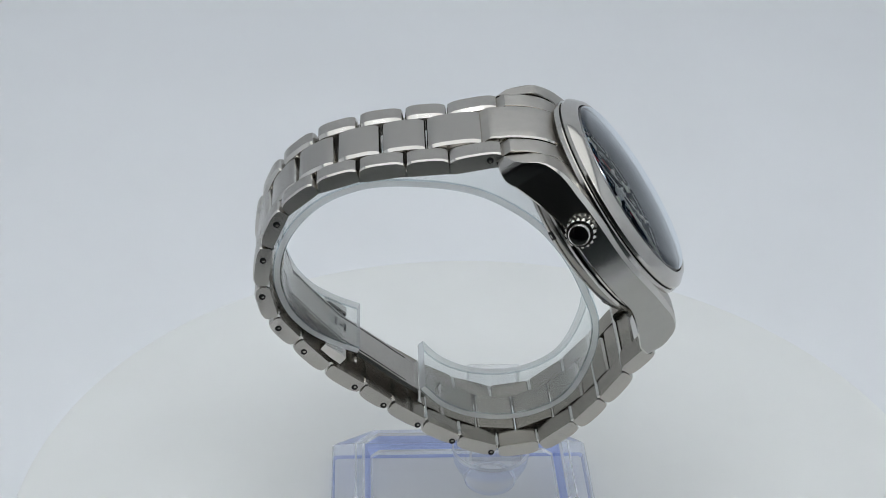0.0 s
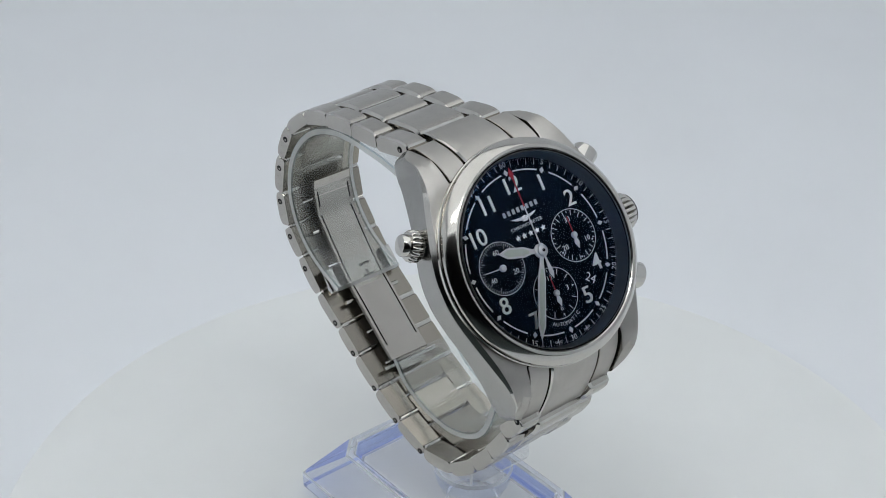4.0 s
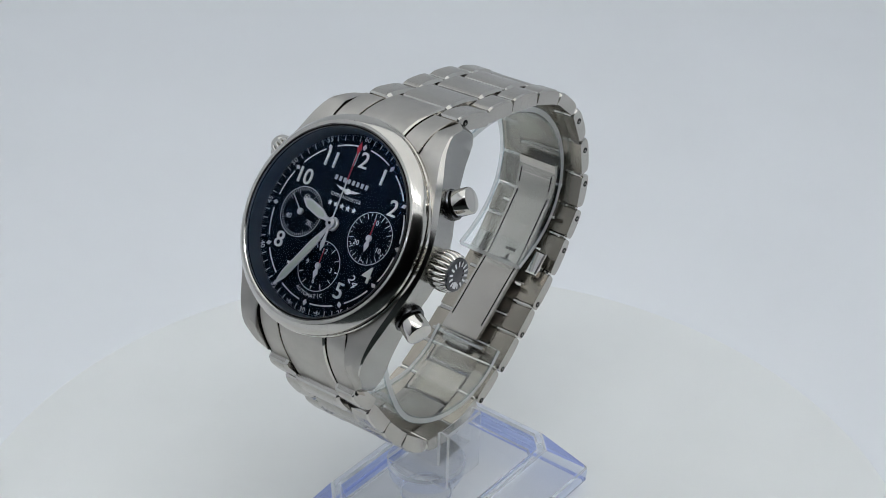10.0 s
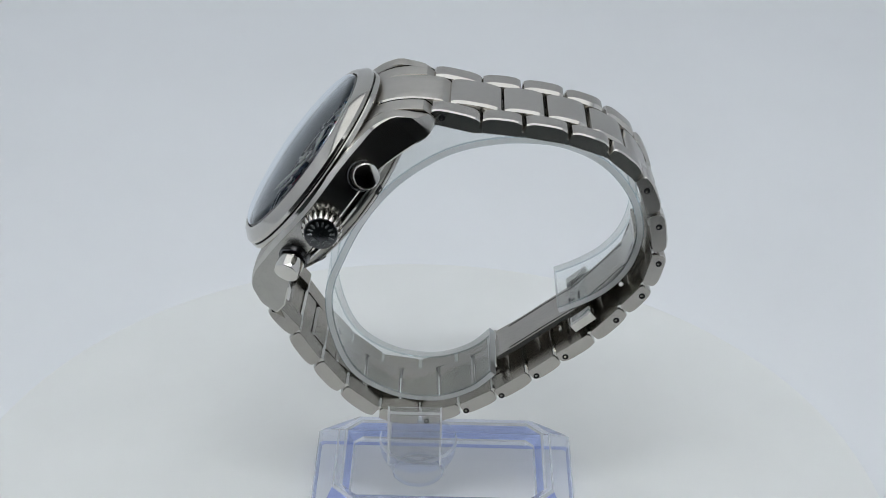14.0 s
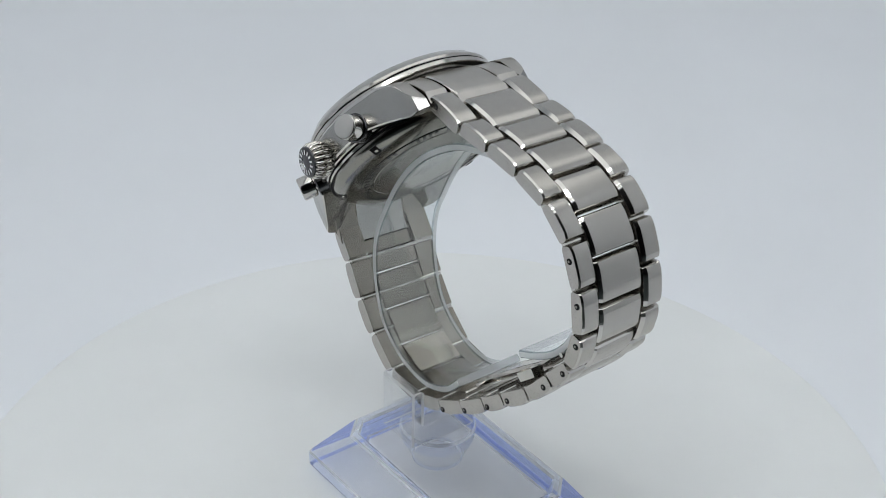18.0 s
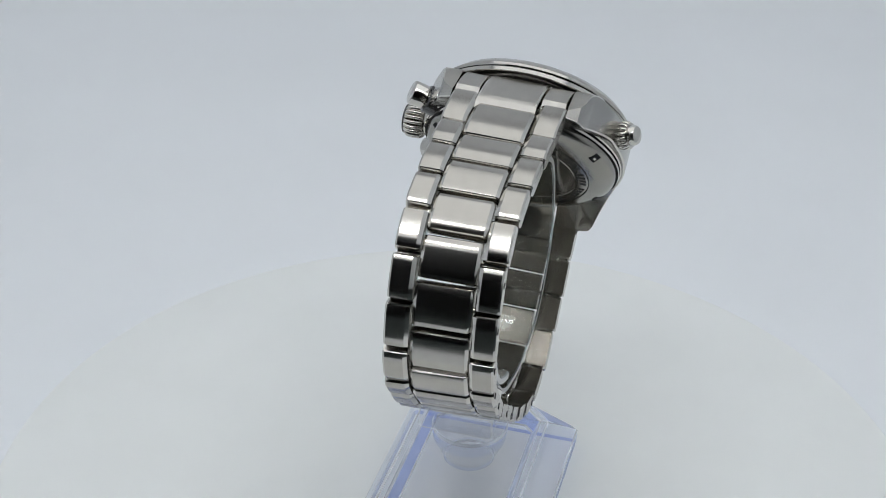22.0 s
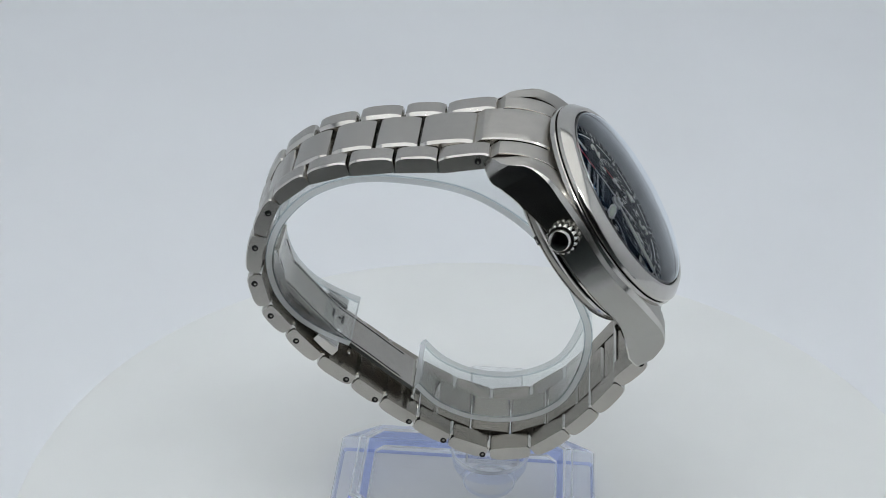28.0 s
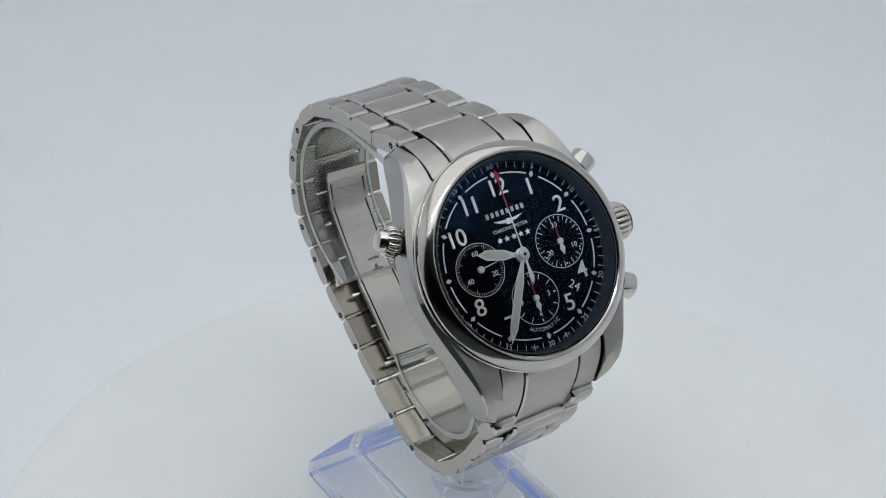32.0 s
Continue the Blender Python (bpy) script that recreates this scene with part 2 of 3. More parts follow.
def led_lamp():
    base = new("led_lamp")
    part("housing", mesh_of("housing", *box(-215, -18, 552, 215, 18, 559.5, 2)[:2], PAPER), base)
    part("diffuser", mesh_of("diffuser", *box(-205, -15, 549, 205, 15, 551.8, 0.5)[:2], LED_PANEL), base, "glowing frosted strip")
    for k in range(17):
        x = -200 + 25 * k
        part("diode", mesh_of("diode", *box(x - 2.6, -14, 547.6, x + 2.6, 14, 548.8, 0.3)[:2], LED), base)
    base.location = (0, -0.199, -0.02)
    tagged(base, "white strip lamp with a row of bright diodes", "lamp")
    # unseen glowing bar, added for the soft lower band in the crystal
    bar = new("added_front_glow_bar")
    part("housing", mesh_of("housing", *box(-360, -16, 553, 360, 16, 559.5, 2)[:2], PAPER), bar)
    part("diffuser", mesh_of("diffuser", *box(-355, -13, 550, 355, 13, 552.8, 0.5)[:2], FRONT_GLOW), bar, "added dim glowing strip")
    bar.location = (0, -0.312, 0)
    tagged(bar, "added unseen glowing bar over the open front", "lamp")


def build_turntable():
    t = new("turntable")
    prof = [(0.01, -10), (102, -10), (103.5, -9.2), (104.2, -8), (104.2, -1.6), (103.7, -0.5), (102.6, 0), (0.01, 0)]
    part("platter", mesh_of("platter", *loft(lathe(prof, 128), cap=False)[:2], DISC, m=pose(7.4, 1.5, 0)), t)
    part("spindle_base", mesh_of("spindle_base", *loft(lathe([(40, -12), (40, -10)], 48))[:2], PAPER), t)
    return tagged(t, "round white plastic motorised turntable platter", "turntable")


# ---- the clear display stand ----


def octagon(hx, hy, c, z):
    return [(hx, -hy + c, z), (hx, hy - c, z), (hx - c, hy, z), (-hx + c, hy, z), (-hx, hy - c, z), (-hx, -hy + c, z), (-hx + c, -hy, z), (hx - c, -hy, z)]


CUFF = [(-20.6, 44.9), (-26, 47.4), (-31, 51), (-34.8, 56.6), (-36.2, 64), (-33.9, 72), (-27.6, 78.8), (-18.8, 82.2), (-8.6, 82.6), (1.4, 80.7), (9.1, 76.6), (15.1, 71.5), (20.1, 65.3), (24.0, 57.9), (26.8, 50), (26.0, 40.5), (21.8, 31.3), (13.6, 26.2), (4.2, 25.4), (-3.4, 28.2), (-8.0, 32.6)]


def smooth_curve(points, steps):
    """A Catmull-Rom curve through points in a plane."""
    out = []
    n = len(points)
    for i in range(n - 1):
        p = [np.array(points[max(0, min(n - 1, i + k))], float) for k in (-1, 0, 1, 2)]
        for k in range(steps):
            u = k / steps
            out.append(0.5 * (2 * p[1] + (p[2] - p[0]) * u + (2 * p[0] - 5 * p[1] + 4 * p[2] - p[3]) * u ** 2 + (3 * p[1] - p[0] - 3 * p[2] + p[3]) * u ** 3))
    out.append(np.array(points[-1], float))
    return out


def build_stand():
    s = new("watch_stand")
    def plate(d, z, c):
        return [(x + 2.2, y - 1.9, z) for x, y, _ in octagon(28.8 - d, 19.8 - d, c, z)]
    rings = [plate(0.6, 0.05, 0.6), plate(0.1, 0.6, 0.6), plate(0.0, 3.7, 0.6), plate(0.3, 4.3, 0.9), plate(5.2, 11.7, 4.4), plate(5.7, 12.1, 4.4), plate(6.8, 12.1, 3.6), plate(7.4, 11.7, 3.0), plate(8.6, 8.8, 2.0), plate(9.0, 8.5, 2.0)]
    v, f, i = loft(rings, mats=[2, 1, 4, 3, 4, 3, 4, 2, 4, 0])
    for k in range(1, 8, 2):                             # a deeper tint on the cut corners stands in for the block's depth
        i[3 * 8 + k] = 5
    part("base", mesh_of("base", v, f, [VIOLET, BLUE_RIM, DEPTH_BLUE, PALE_RIM, GLINT, CORNER_DEPTH], i, smooth=20), s, "thick clear acrylic base with bevelled blue-violet edges")
    cup = [(0.01, 8.55), (5.2, 8.55), (5.6, 8.9), (5.4, 9.6), (6.8, 11.9), (8.0, 14.5), (8.4, 17.4), (8.0, 18.1), (0.01, 18.1)]
    v, f, i = loft(lathe(cup, 40), cap=False, mats=[0, 2, 1, 0, 0, 1, 2, 0])
    part("cup_foot", mesh_of("cup_foot", v, f, [CLEAR, BLUE_RIM, GLINT], i, m=pose(7.8, -1.4, 0)), s, "clear acrylic cup-shaped foot")
    ell = [(-7.5, 18.65), (-7.05, 18.2), (8.55, 18.2), (9.0, 18.65), (9.0, 31.8), (8.6, 32.2), (7.0, 32.2), (6.6, 31.8), (6.6, 23.45), (6.15, 23.0), (-7.05, 23.0), (-7.5, 22.55)]
    rings = [[(x, y + d * (1 if y < 0 else -1), z) for y, z in ell] for x, d in ((2.8, 0.35), (3.2, 0), (13.6, 0), (14.0, 0.35))]
    v, f, i = loft(rings, mats=[1, 0, 1, 0])
    # bevel strips take the pale edge material to paint bright outlines
    for k in range(0, 12, 2):
        i[12 + k] = 1
    part("bracket", mesh_of("bracket", v, f, [CLEAR, EDGE], i, smooth=20), s, "clear acrylic angle bracket")
    band = []
    line = smooth_curve(CUFF, 5)
    for k, p in enumerate(line):
        u = k / (len(line) - 1)
        d = line[min(k + 1, len(line) - 1)] - line[max(k - 1, 0)]
        nx, nz = -d[1] / np.hypot(*d), d[0] / np.hypot(*d)
        if nx * (-4 - p[0]) + nz * (56 - p[1]) < 0:
            nx, nz = -nx, -nz
        p = (p[0], p[1] + float(np.interp(u, (0.2, 0.35, 0.55, 0.7), (0, 1.4, 1.4, 0))))
        q = (p[0] + 1.6 * nx, p[1] + 1.6 * nz)
        c, h = float(np.interp(u, (0, 0.4, 0.7, 0.9, 1), (-7.4, -8.9, -5.6, -2.9, -2.6))), 7.7
        band.append([(p[0], c - h, p[1] + 7), (p[0], c + h, p[1] + 7), (p[0] + 0.25 * nx, c + h + 0.3, p[1] + 0.25 * nz + 7), (q[0] - 0.25 * nx, c + h + 0.3, q[1] - 0.25 * nz + 7), (q[0], c + h, q[1] + 7), (q[0], c - h, q[1] + 7), (q[0] - 0.25 * nx, c - h - 0.3, q[1] - 0.25 * nz + 7), (p[0] + 0.25 * nx, c - h - 0.3, p[1] + 0.25 * nz + 7)])
    v, f, i = loft(band)
    i = [(0, 3, 1, 3)[k % 4] for k in range(len(f) - 2)] + [2, 2]      # sheet, chamfer with painted dark line, sawn edge, chamfer with dark line
    part("cuff", mesh_of("cuff", v, f, [SHEET, EDGE, GLINT, CHAMFER_LINE], i), s, "clear acrylic C-shaped cuff inside the bracelet with sawn pale edges")
    return tagged(s, "clear acrylic watch stand with an open cuff and violet-tinted base", "stand")


# ---- the watch ----
HEAD = Matrix(((0.0194, -0.5953, 0.8033, 29.72), (0.9987, -0.0263, -0.0436, -7.05), (0.0470, 0.8031, 0.5940, 82.55), (0, 0, 0, 1)))
FACE = HEAD @ pose(0, 0, -0.95) @ Matrix.Scale(1.019, 4)     # the plane of the dial


def case_outline():
    q = [(21.4, 0), (21.3, 3), (20.5, 7), (19.25, 11), (17.75, 15), (16.15, 19), (15.05, 22), (14.2, 24.2), (13.6, 24.9), (11.4, 25.8), (11.3, 25.2), (11.3, 22.5), (11.3, 19.6), (11.2, 16.95), (8.2, 18.55), (5, 19.65), (2.4, 20.1)]
    q = [tuple(p) for p in smooth_curve(q[:8], 3)] + q[8:]
    top = q + [(0, 20.25)] + [(-x, y) for x, y in reversed(q[1:])]
    return top + [(-x, -y - 1.3 * max(0.0, (y - 14) / 11.8)) for x, y in top]


def build_case(w):
    pts = case_outline()
    cen = []
    n = len(pts)
    for k in range(n):                                   # inward normals of the outline
        (xa, ya), (xb, yb) = pts[k - 1], pts[(k + 1) % n]
        dx, dy = xb - xa, yb - ya
        l = math.hypot(dx, dy) or 1
        cen.append((-dy / l, dx / l))

    def top(y):
        y = y if y > 0 else y * 0.955
        a = min(abs(y), 22.6)
        return -0.9 - 0.008 * max(0, a - 6.5) ** 2 - 0.05 * max(0, a - 17.5) ** 2 - 1.7 * max(0, abs(y) - 22.6)

    def low(y):
        return -7.5 - 4.3 * min(1, max(0, (abs(y) - 11) / 12)) ** 1.3
    inner = [(math.atan2(y, x)) for x, y in pts]
    notch = [abs(x) < 11.35 and abs(y) > 16 and abs(y) < 26.1 for x, y in pts]

    def ring(d, f):
        out = []
        for k, (x, y) in enumerate(pts):
            e = d * (0.3 if notch[k] else float(np.interp(abs(y), (16, 22.4), (1.0, 0.25))))
            out.append((x + cen[k][0] * e, y + cen[k][1] * e, f(y)))
        return out
    seat = []
    for (x, y), a in zip(pts, inner):                    # the lugs run straight back beside the end links
        sx = 18.6 * abs(math.cos(a))
        if abs(y) > 17 and abs(x) > 11.2:
            sx = max(sx, 11.4)
        seat.append((math.copysign(sx, x), math.copysign(math.sqrt(18.6 ** 2 - sx * sx), y), -0.9))
    base = [(17.5 * math.cos(a), 17.5 * math.sin(a), -7.5) for a in inner]
    edge = [(x, y, z if not notch[k] else top(y) - 0.12) for k, (x, y, z) in enumerate(ring(0.0, lambda y: top(y) - float(np.interp(abs(y), (0, 15, 22.4), (1.1, 0.85, 0.25)))))]
    brow = ring(0.75, top)

    def between(u):
        out = []
        for (xa, ya, _), (xb, yb, _) in zip(brow, seat):
            y = ya + (yb - ya) * u
            out.append((xa + (xb - xa) * u, y, top(y)))
        return out
    rings = [base, ring(0.3, low), ring(0.0, lambda y: low(y) + 0.3), edge, brow] + [between(u) for u in (0.15, 0.3, 0.45, 0.6, 0.75, 0.9)] + [seat]
    v, f, i = loft(rings, cap=False, mats=[1, 2, 1, 2] + [0] * 8)
    for k, (x, y) in enumerate(pts):                     # the bevel is polished along the flanks alone
        if notch[k] or notch[(k + 1) % n] or abs(y) > 24.0:
            i[3 * n + k] = 0
    case = part("case", mesh_of("case", v, f, [BRUSHED_ALONG, CASE_FLANK, POLISHED], i, 19, HEAD), w, "brushed steel case with polished bevels on its lugs")
    bez = [(19.0, -1.4), (20.8, -1.35), (20.95, -1.2), (20.95, -0.45), (20.8, -0.25), (20.45, -0.2), (20.45, 0.02), (20.65, 0.05), (20.74, 0.2), (20.7, 0.75), (20.52, 1.02), (19.25, 2.32), (18.95, 2.48), (18.5, 2.5), (18.28, 2.35), (18.2, 1.7)]
    v, f, i = loft(lathe(bez, 120), cap=False, mats=[0, 0, 0, 0, 0, 1] + [0] * 10)
    part("bezel", mesh_of("bezel", v, f, [BEZEL, DARK], i, 28, HEAD), w, "polished steel bezel with a fine groove")
    # added dark ring that paints the dark look of the crystal's edge
    part("crystal_edge_ring", mesh_of("crystal_edge_ring", *loft(lathe([(18.2, 1.8), (18.2, 2.1), (17.92, 2.1), (17.92, 1.8)], 96), cap=False)[:2], DARK, m=HEAD), w, "dark ring drawn for the crystal edge")
    fl = [(18.0, 1.9), (17.95, 1.7), (17.45, -0.7), (17.3, -1.0)]
    part("flange", mesh_of("flange", *loft(lathe(fl, 96), cap=False)[:2], FLANGE, m=HEAD), w, "black inner flange ring")
    cr = [(17.95, 1.9), (17.95, 2.4), (17.88, 2.66), (17.7, 2.92), (17.42, 3.13), (17.05, 3.29), (16.6, 3.4), (16.05, 3.5)] + [(16.05 * u, 3.5 + 1.65 * (1 - u * u)) for u in (0.94, 0.86, 0.76, 0.64, 0.5, 0.35, 0.2, 0.08)] + [(0.01, 5.15)]
    v, f, i = loft(lathe(cr, 128), cap=False, mats=[1, 1] + [0] * 20)
    part("crystal", mesh_of("crystal", v, f, [CRYSTAL, GLASS_EDGE], i, smooth=40, m=HEAD), w, "domed sapphire crystal with a blue anti-reflex coat")
    back = [(20.6, -6.9), (20.9, -7.3), (20.9, -7.9), (20.65, -8.1), (20.2, -8.12), (20.2, -8.4), (20.55, -8.45), (20.65, -8.65), (20.5, -9.05), (20.1, -9.1), (20.1, -9.25), (19.95, -9.9), (19.5, -10.55), (18.6, -11.15), (17.2, -11.65), (15.6, -12.0), (12.6, -12.2), (12.5, -12.05), (12.3, -12.05), (12.2, -12.2), (0.01, -12.3)]
    v, f, i = loft(lathe(back, 96), cap=False, mats=[1, 1, 1, 2, 2, 1, 1, 1, 2] + [0] * 11)
    cb = part("case_back", mesh_of("case_back", v, f, [SATIN, POLISHED, DARK], i, 24, HEAD), w, "satin steel screwed case back with a polished rim")
    for a in range(6):
        m = HEAD @ pose(0, 0, 0, 0, 0, 30 + 60 * a) @ pose(18.9, 0, -10.95, 0, -36.0, 0)
        # a dark block paints the shade inside each slot
        part("slot", mesh_of("slot", *box(-0.95, -0.85, -0.07, 0.95, 0.85, 0.3, 0.05)[:2], DARK, m=m), cb)
        part("slot_pin", mesh_of("slot_pin", *box(-0.45, -0.3, -0.12, 0.1, 0.5, 0.2, 0.08)[:2], POLISHED, m=m), cb)
    marks = []
    for k in range(64):
        if k % 16 in (7, 8) or k % 5 == 4:
            continue
        v, f, i = box(13.3, -0.36, -12.19, 14.5, 0.36, -12.06, 0.03)
        marks.append((turned(v, pose(0, 0, 0, 0, 0, 5.625 * k)), f, i))
    marks += [loft(lathe([(r, -12.05), (r, -12.2), (r + 0.14, -12.2), (r + 0.14, -12.05)], 72), cap=False) for r in (12.7, 15.0)]
    part("engraving", mesh_of("engraving", *join(marks)[:2], CROWN_DARK, m=HEAD), cb, "ring of worn engraved bars")
    return case


def fluted(r0, r1, x0, x1, n, edge=0.35):
    """A knurled cylinder along x."""
    rings = []
    mid = (x0 + x1) / 2
    for x, s, deep in ((x0, 0.8, 0.0), (x0 + edge * 0.4, 0.9, 0.6), (x0 + edge, 0.97, 1.0), (mid, 1.0, 1.0), (x1 - edge, 0.97, 1.0), (x1 - edge * 0.4, 0.91, 0.6), (x1, 0.82, 0.0)):
        ring = []
        for k in range(n * 8):
            a = 2 * math.pi * k / (n * 8)
            ridge = abs(math.cos(n * a / 2)) ** 0.6
            r = r1 - (r1 - r0) * deep * (1 - ridge)
            ring.append((x, r * s * math.cos(a), r * s * math.sin(a)))
        rings.append(ring)
    return loft(rings)


def rod(profile, n=40):
    """A profile of (x, r) turned about the x axis."""
    return loft([[(x, r * math.cos(2 * math.pi * k / n), r * math.sin(2 * math.pi * k / n)) for k in range(n)] for x, r in profile])


def build_crowns(w):
    m = HEAD @ pose(-0.4, -0.3, -5.6)
    crown = part("crown", mesh_of("crown", *fluted(2.9, 3.85, 21.9, 26.0, 20, 0.8)[:2], POLISHED, m=m), w, "fluted polished steel crown")
    part("stem", mesh_of("stem", *rod([(20.3, 2.5), (22.1, 2.5)])[:2], POLISHED, m=m), crown)
    # dark colour stands in for the floor mirrored in the polished end
    part("crown_cap", mesh_of("crown_cap", *rod([(25.9, 3.15), (26.3, 3.1), (26.45, 2.85)])[:2], CROWN_DARK, m=m), crown, "crown cap coloured dark like the floor it mirrors, with raised marks")
    bars = [box(26.45, -2.5, -0.55, 26.56, -1.3, 0.55, 0.03)]
    for k in range(13):
        a = radians(-156 + 26 * k)
        c = Matrix.Translation((26.45, 2.1 * math.cos(a), 2.1 * math.sin(a))) @ Matrix.Rotation(a, 4, "X")
        v, f, i = box(0, -0.5, -0.2, 0.1, 0.5, 0.2, 0.02)
        bars.append((turned(v, c), f, i))
    part("crown_mark", mesh_of("crown_mark", *join(bars)[:2], HAND, m=m), crown, "raised bars of worn lettering")
    for a, y in ((30, 0), (-29, 0)):
        mm = HEAD @ pose(0, 0, -6.0) @ pose(0, 0, 0, 0, 0, a)
        p = part("pusher", mesh_of("pusher", *rod([(23.1, 2.2), (23.3, 2.5), (25.9, 2.5), (26.15, 2.35), (26.25, 2.1)])[:2], POLISHED, m=mm), w, "polished steel chronograph pusher")
        part("collar", mesh_of("collar", *rod([(19.2, 2.9), (22.6, 2.9), (22.85, 2.7)])[:2], CROWN_DARK, m=mm), p, "dark pusher collar")
        part("pusher_stem", mesh_of("pusher_stem", *rod([(21.5, 1.7), (23.2, 1.7)])[:2], POLISHED, m=mm), p)
    mm = HEAD @ pose(0, 0, -5.0) @ pose(0, 0, 0, 0, 0, 155) @ pose(0.6, 0, 0)
    c = part("bezel_crown", mesh_of("bezel_crown", *fluted(2.25, 2.95, 21.5, 24.0, 16, 0.5)[:2], POLISHED, m=mm), w, "small fluted steel crown")
    part("crown_tip", mesh_of("crown_tip", *rod([(23.9, 1.85), (24.0, 2.0), (25.0, 2.0), (25.4, 1.75), (25.55, 1.1)])[:2], POLISHED, m=mm), c)
    part("crown_neck", mesh_of("crown_neck", *rod([(19.2, 2.1), (21.7, 2.1)])[:2], DARK, m=mm), c)


def build_dial(w):
    d = part("dial", mesh_of("dial", *loft(lathe([(0.01, 0), (17.0, 0), (17.0, -0.3)], 96), cap=False)[:2], DIAL, m=FACE), w, "glossy black dial")

    def put(name, me, label=""):
        return part(name, me, d, label)

    def at(x, y, z, rz=0.0):
        return FACE @ pose(x, y, z, 0, 0, rz)
    for n in (12, 1, 2, 4, 5, 7, 8, 10, 11):
        a = radians(90 - 30 * n)
        r = 12.5
        put("hour_numeral", text_mesh("hour_numeral", str(n), 4.3, LUME, at(r * math.cos(a), r * math.sin(a), 0.12), 0.12, 0.92, 0.012), "raised cream numeral " + str(n))
    ticks = []
    for k in range(60):
        if k % 5 == 0:
            continue
        v, f, i = box(15.75, -0.065, 0.02, 16.85, 0.065, 0.06, 0.005)
        ticks.append((turned(v, pose(0, 0, 0, 0, 0, 6 * k)), f, i))
    put("minute_track", mesh_of("minute_track", *join(ticks)[:2], PRINT, m=FACE), "white minute marks")
    fine = []
    for k in range(300):
        if k % 5:
            v, f, i = box(16.62, -0.03, 0.02, 16.86, 0.03, 0.05, 0.005)
            fine.append((turned(v, pose(0, 0, 0, 0, 0, 1.2 * k)), f, i))
    put("fine_track", mesh_of("fine_track", *join(fine)[:2], DIM_PRINT, m=FACE), "fine white marks at the rim")
    ring = []
    for k in range(12):
        prof = [(14.72, 0.03), (14.72, 0.09), (14.98, 0.09), (14.98, 0.03)]
        rings = lathe(prof, 12, 30 * k + 4, 30 * k + 26)
        ring.append(loft([[r[j] for r in rings] for j in range(12)]))
    put("ring_line", mesh_of("ring_line", *join(ring)[:2], PRINT, m=FACE), "thin white ring line")
    for k in range(12):
        me = mesh_of("diamond", *flat([(0.6, 0), (0, 0.42), (-0.6, 0), (0, -0.42)], 0.02, 0.2)[:2], POINTER, m=FACE @ pose(0, 0, 0, 0, 0, 30 * k) @ pose(14.9, 0, 0))
        put("diamond", me)
    for n in range(5, 65, 5):
        a = 90 - 6 * n
        r = 16.4
        turn = a + 90 if 20 <= n <= 40 else a - 90
        put("minute_numeral", text_mesh("minute_numeral", str(n), 1.45, PRINT, at(r * math.cos(radians(a)), r * math.sin(radians(a)), 0.07, turn), 0.01))
    # words and marks in the upper half
    put("brand_bar", mesh_of("brand_bar", *join([box(-4.0 + 1.04 * i, 7.75, 0.03, -3.4 + 1.04 * i, 8.65, 0.08, 0.01) for i in range(8)])[:2], DIM_PRINT, m=FACE), "row of pale bars")
    wing = [(-3.0, 6.95), (-0.6, 6.75), (0, 6.95), (0.6, 6.75), (3.0, 6.95), (1.7, 6.35), (0.7, 6.2), (0.4, 5.85), (-0.4, 5.85), (-0.7, 6.2), (-1.7, 6.35)]
    put("wing_mark", mesh_of("wing_mark", *flat(wing, 0.03, 0.2)[:2], SILVER, m=FACE), "raised silver winged mark")
    put("dial_word", text_mesh("dial_word", "CHRONOMETER", 0.92, PRINT, at(0, 5.2, 0.05), 0.01, 1.08), "white word on the dial")
    star = [((0.62 if k % 2 == 0 else 0.27) * math.sin(math.pi * k / 5), (0.62 if k % 2 == 0 else 0.27) * math.cos(math.pi * k / 5)) for k in range(10)]
    for k in range(5):
        put("star", mesh_of("star", *flat(star, 0.02, 0.2)[:2], SILVER, m=FACE @ pose(-2.9 + 1.45 * k, 3.55, 0)), "raised silver star")
    put("dial_word", arc_text("dial_word", "AUTOMATIC", 1.0, PRINT, FACE @ pose(0, -7.95, 0), 5.6, 270, 7.6), "white word on the dial")
    for word, a in (("SWISS", 258), ("MADE", 282)):
        put("dial_word", text_mesh("dial_word", word, 0.6, PRINT, at(16.3 * math.cos(radians(a)), 16.3 * math.sin(radians(a)), 0.05, a + 90), 0.01))
    put("date_numeral", text_mesh("date_numeral", "24", 2.3, PRINT, at(8.3, -8.3, 0.03, -42), 0.01), "white date numeral 24")
    # the three small dials
    for x, y, r, marks, words in ((-8.4, 0, 4.65, 60, (("60", 90), ("20", -30), ("40", 210))), (8.4, 0, 4.75, 30, (("30", 90), ("10", -30), ("20", 210))), (0, -7.95, 4.6, 12, (("12", 90), ("3", 0), ("6", 270), ("9", 180)))):
        sub = put("subdial", mesh_of("subdial", *loft(lathe([(0.01, 0.03), (r - 0.15, 0.03), (r, 0.10), (r + 0.12, 0.10), (r + 0.13, 0.0)], 64), cap=False)[:2], RECESS, smooth=5, m=FACE @ pose(x, y, 0)), "black small dial with white marks")
        bits = []
        for k in range(marks):
            long = k % (marks // 12 if marks > 12 else 1) == 0
            half = 0.055 if marks < 60 else 0.03
            v, f, i = box(r - (1.15 if long and k % (marks // 4) else 0.6), -half, 0.05, r - 0.2, half, 0.13, 0.005)
            bits.append((turned(v, pose(0, 0, 0, 0, 0, 360 / marks * k)), f, i))
        bits.append(loft(lathe([(r - 0.02, 0.11), (r + 0.1, 0.11)], 64), cap=False))
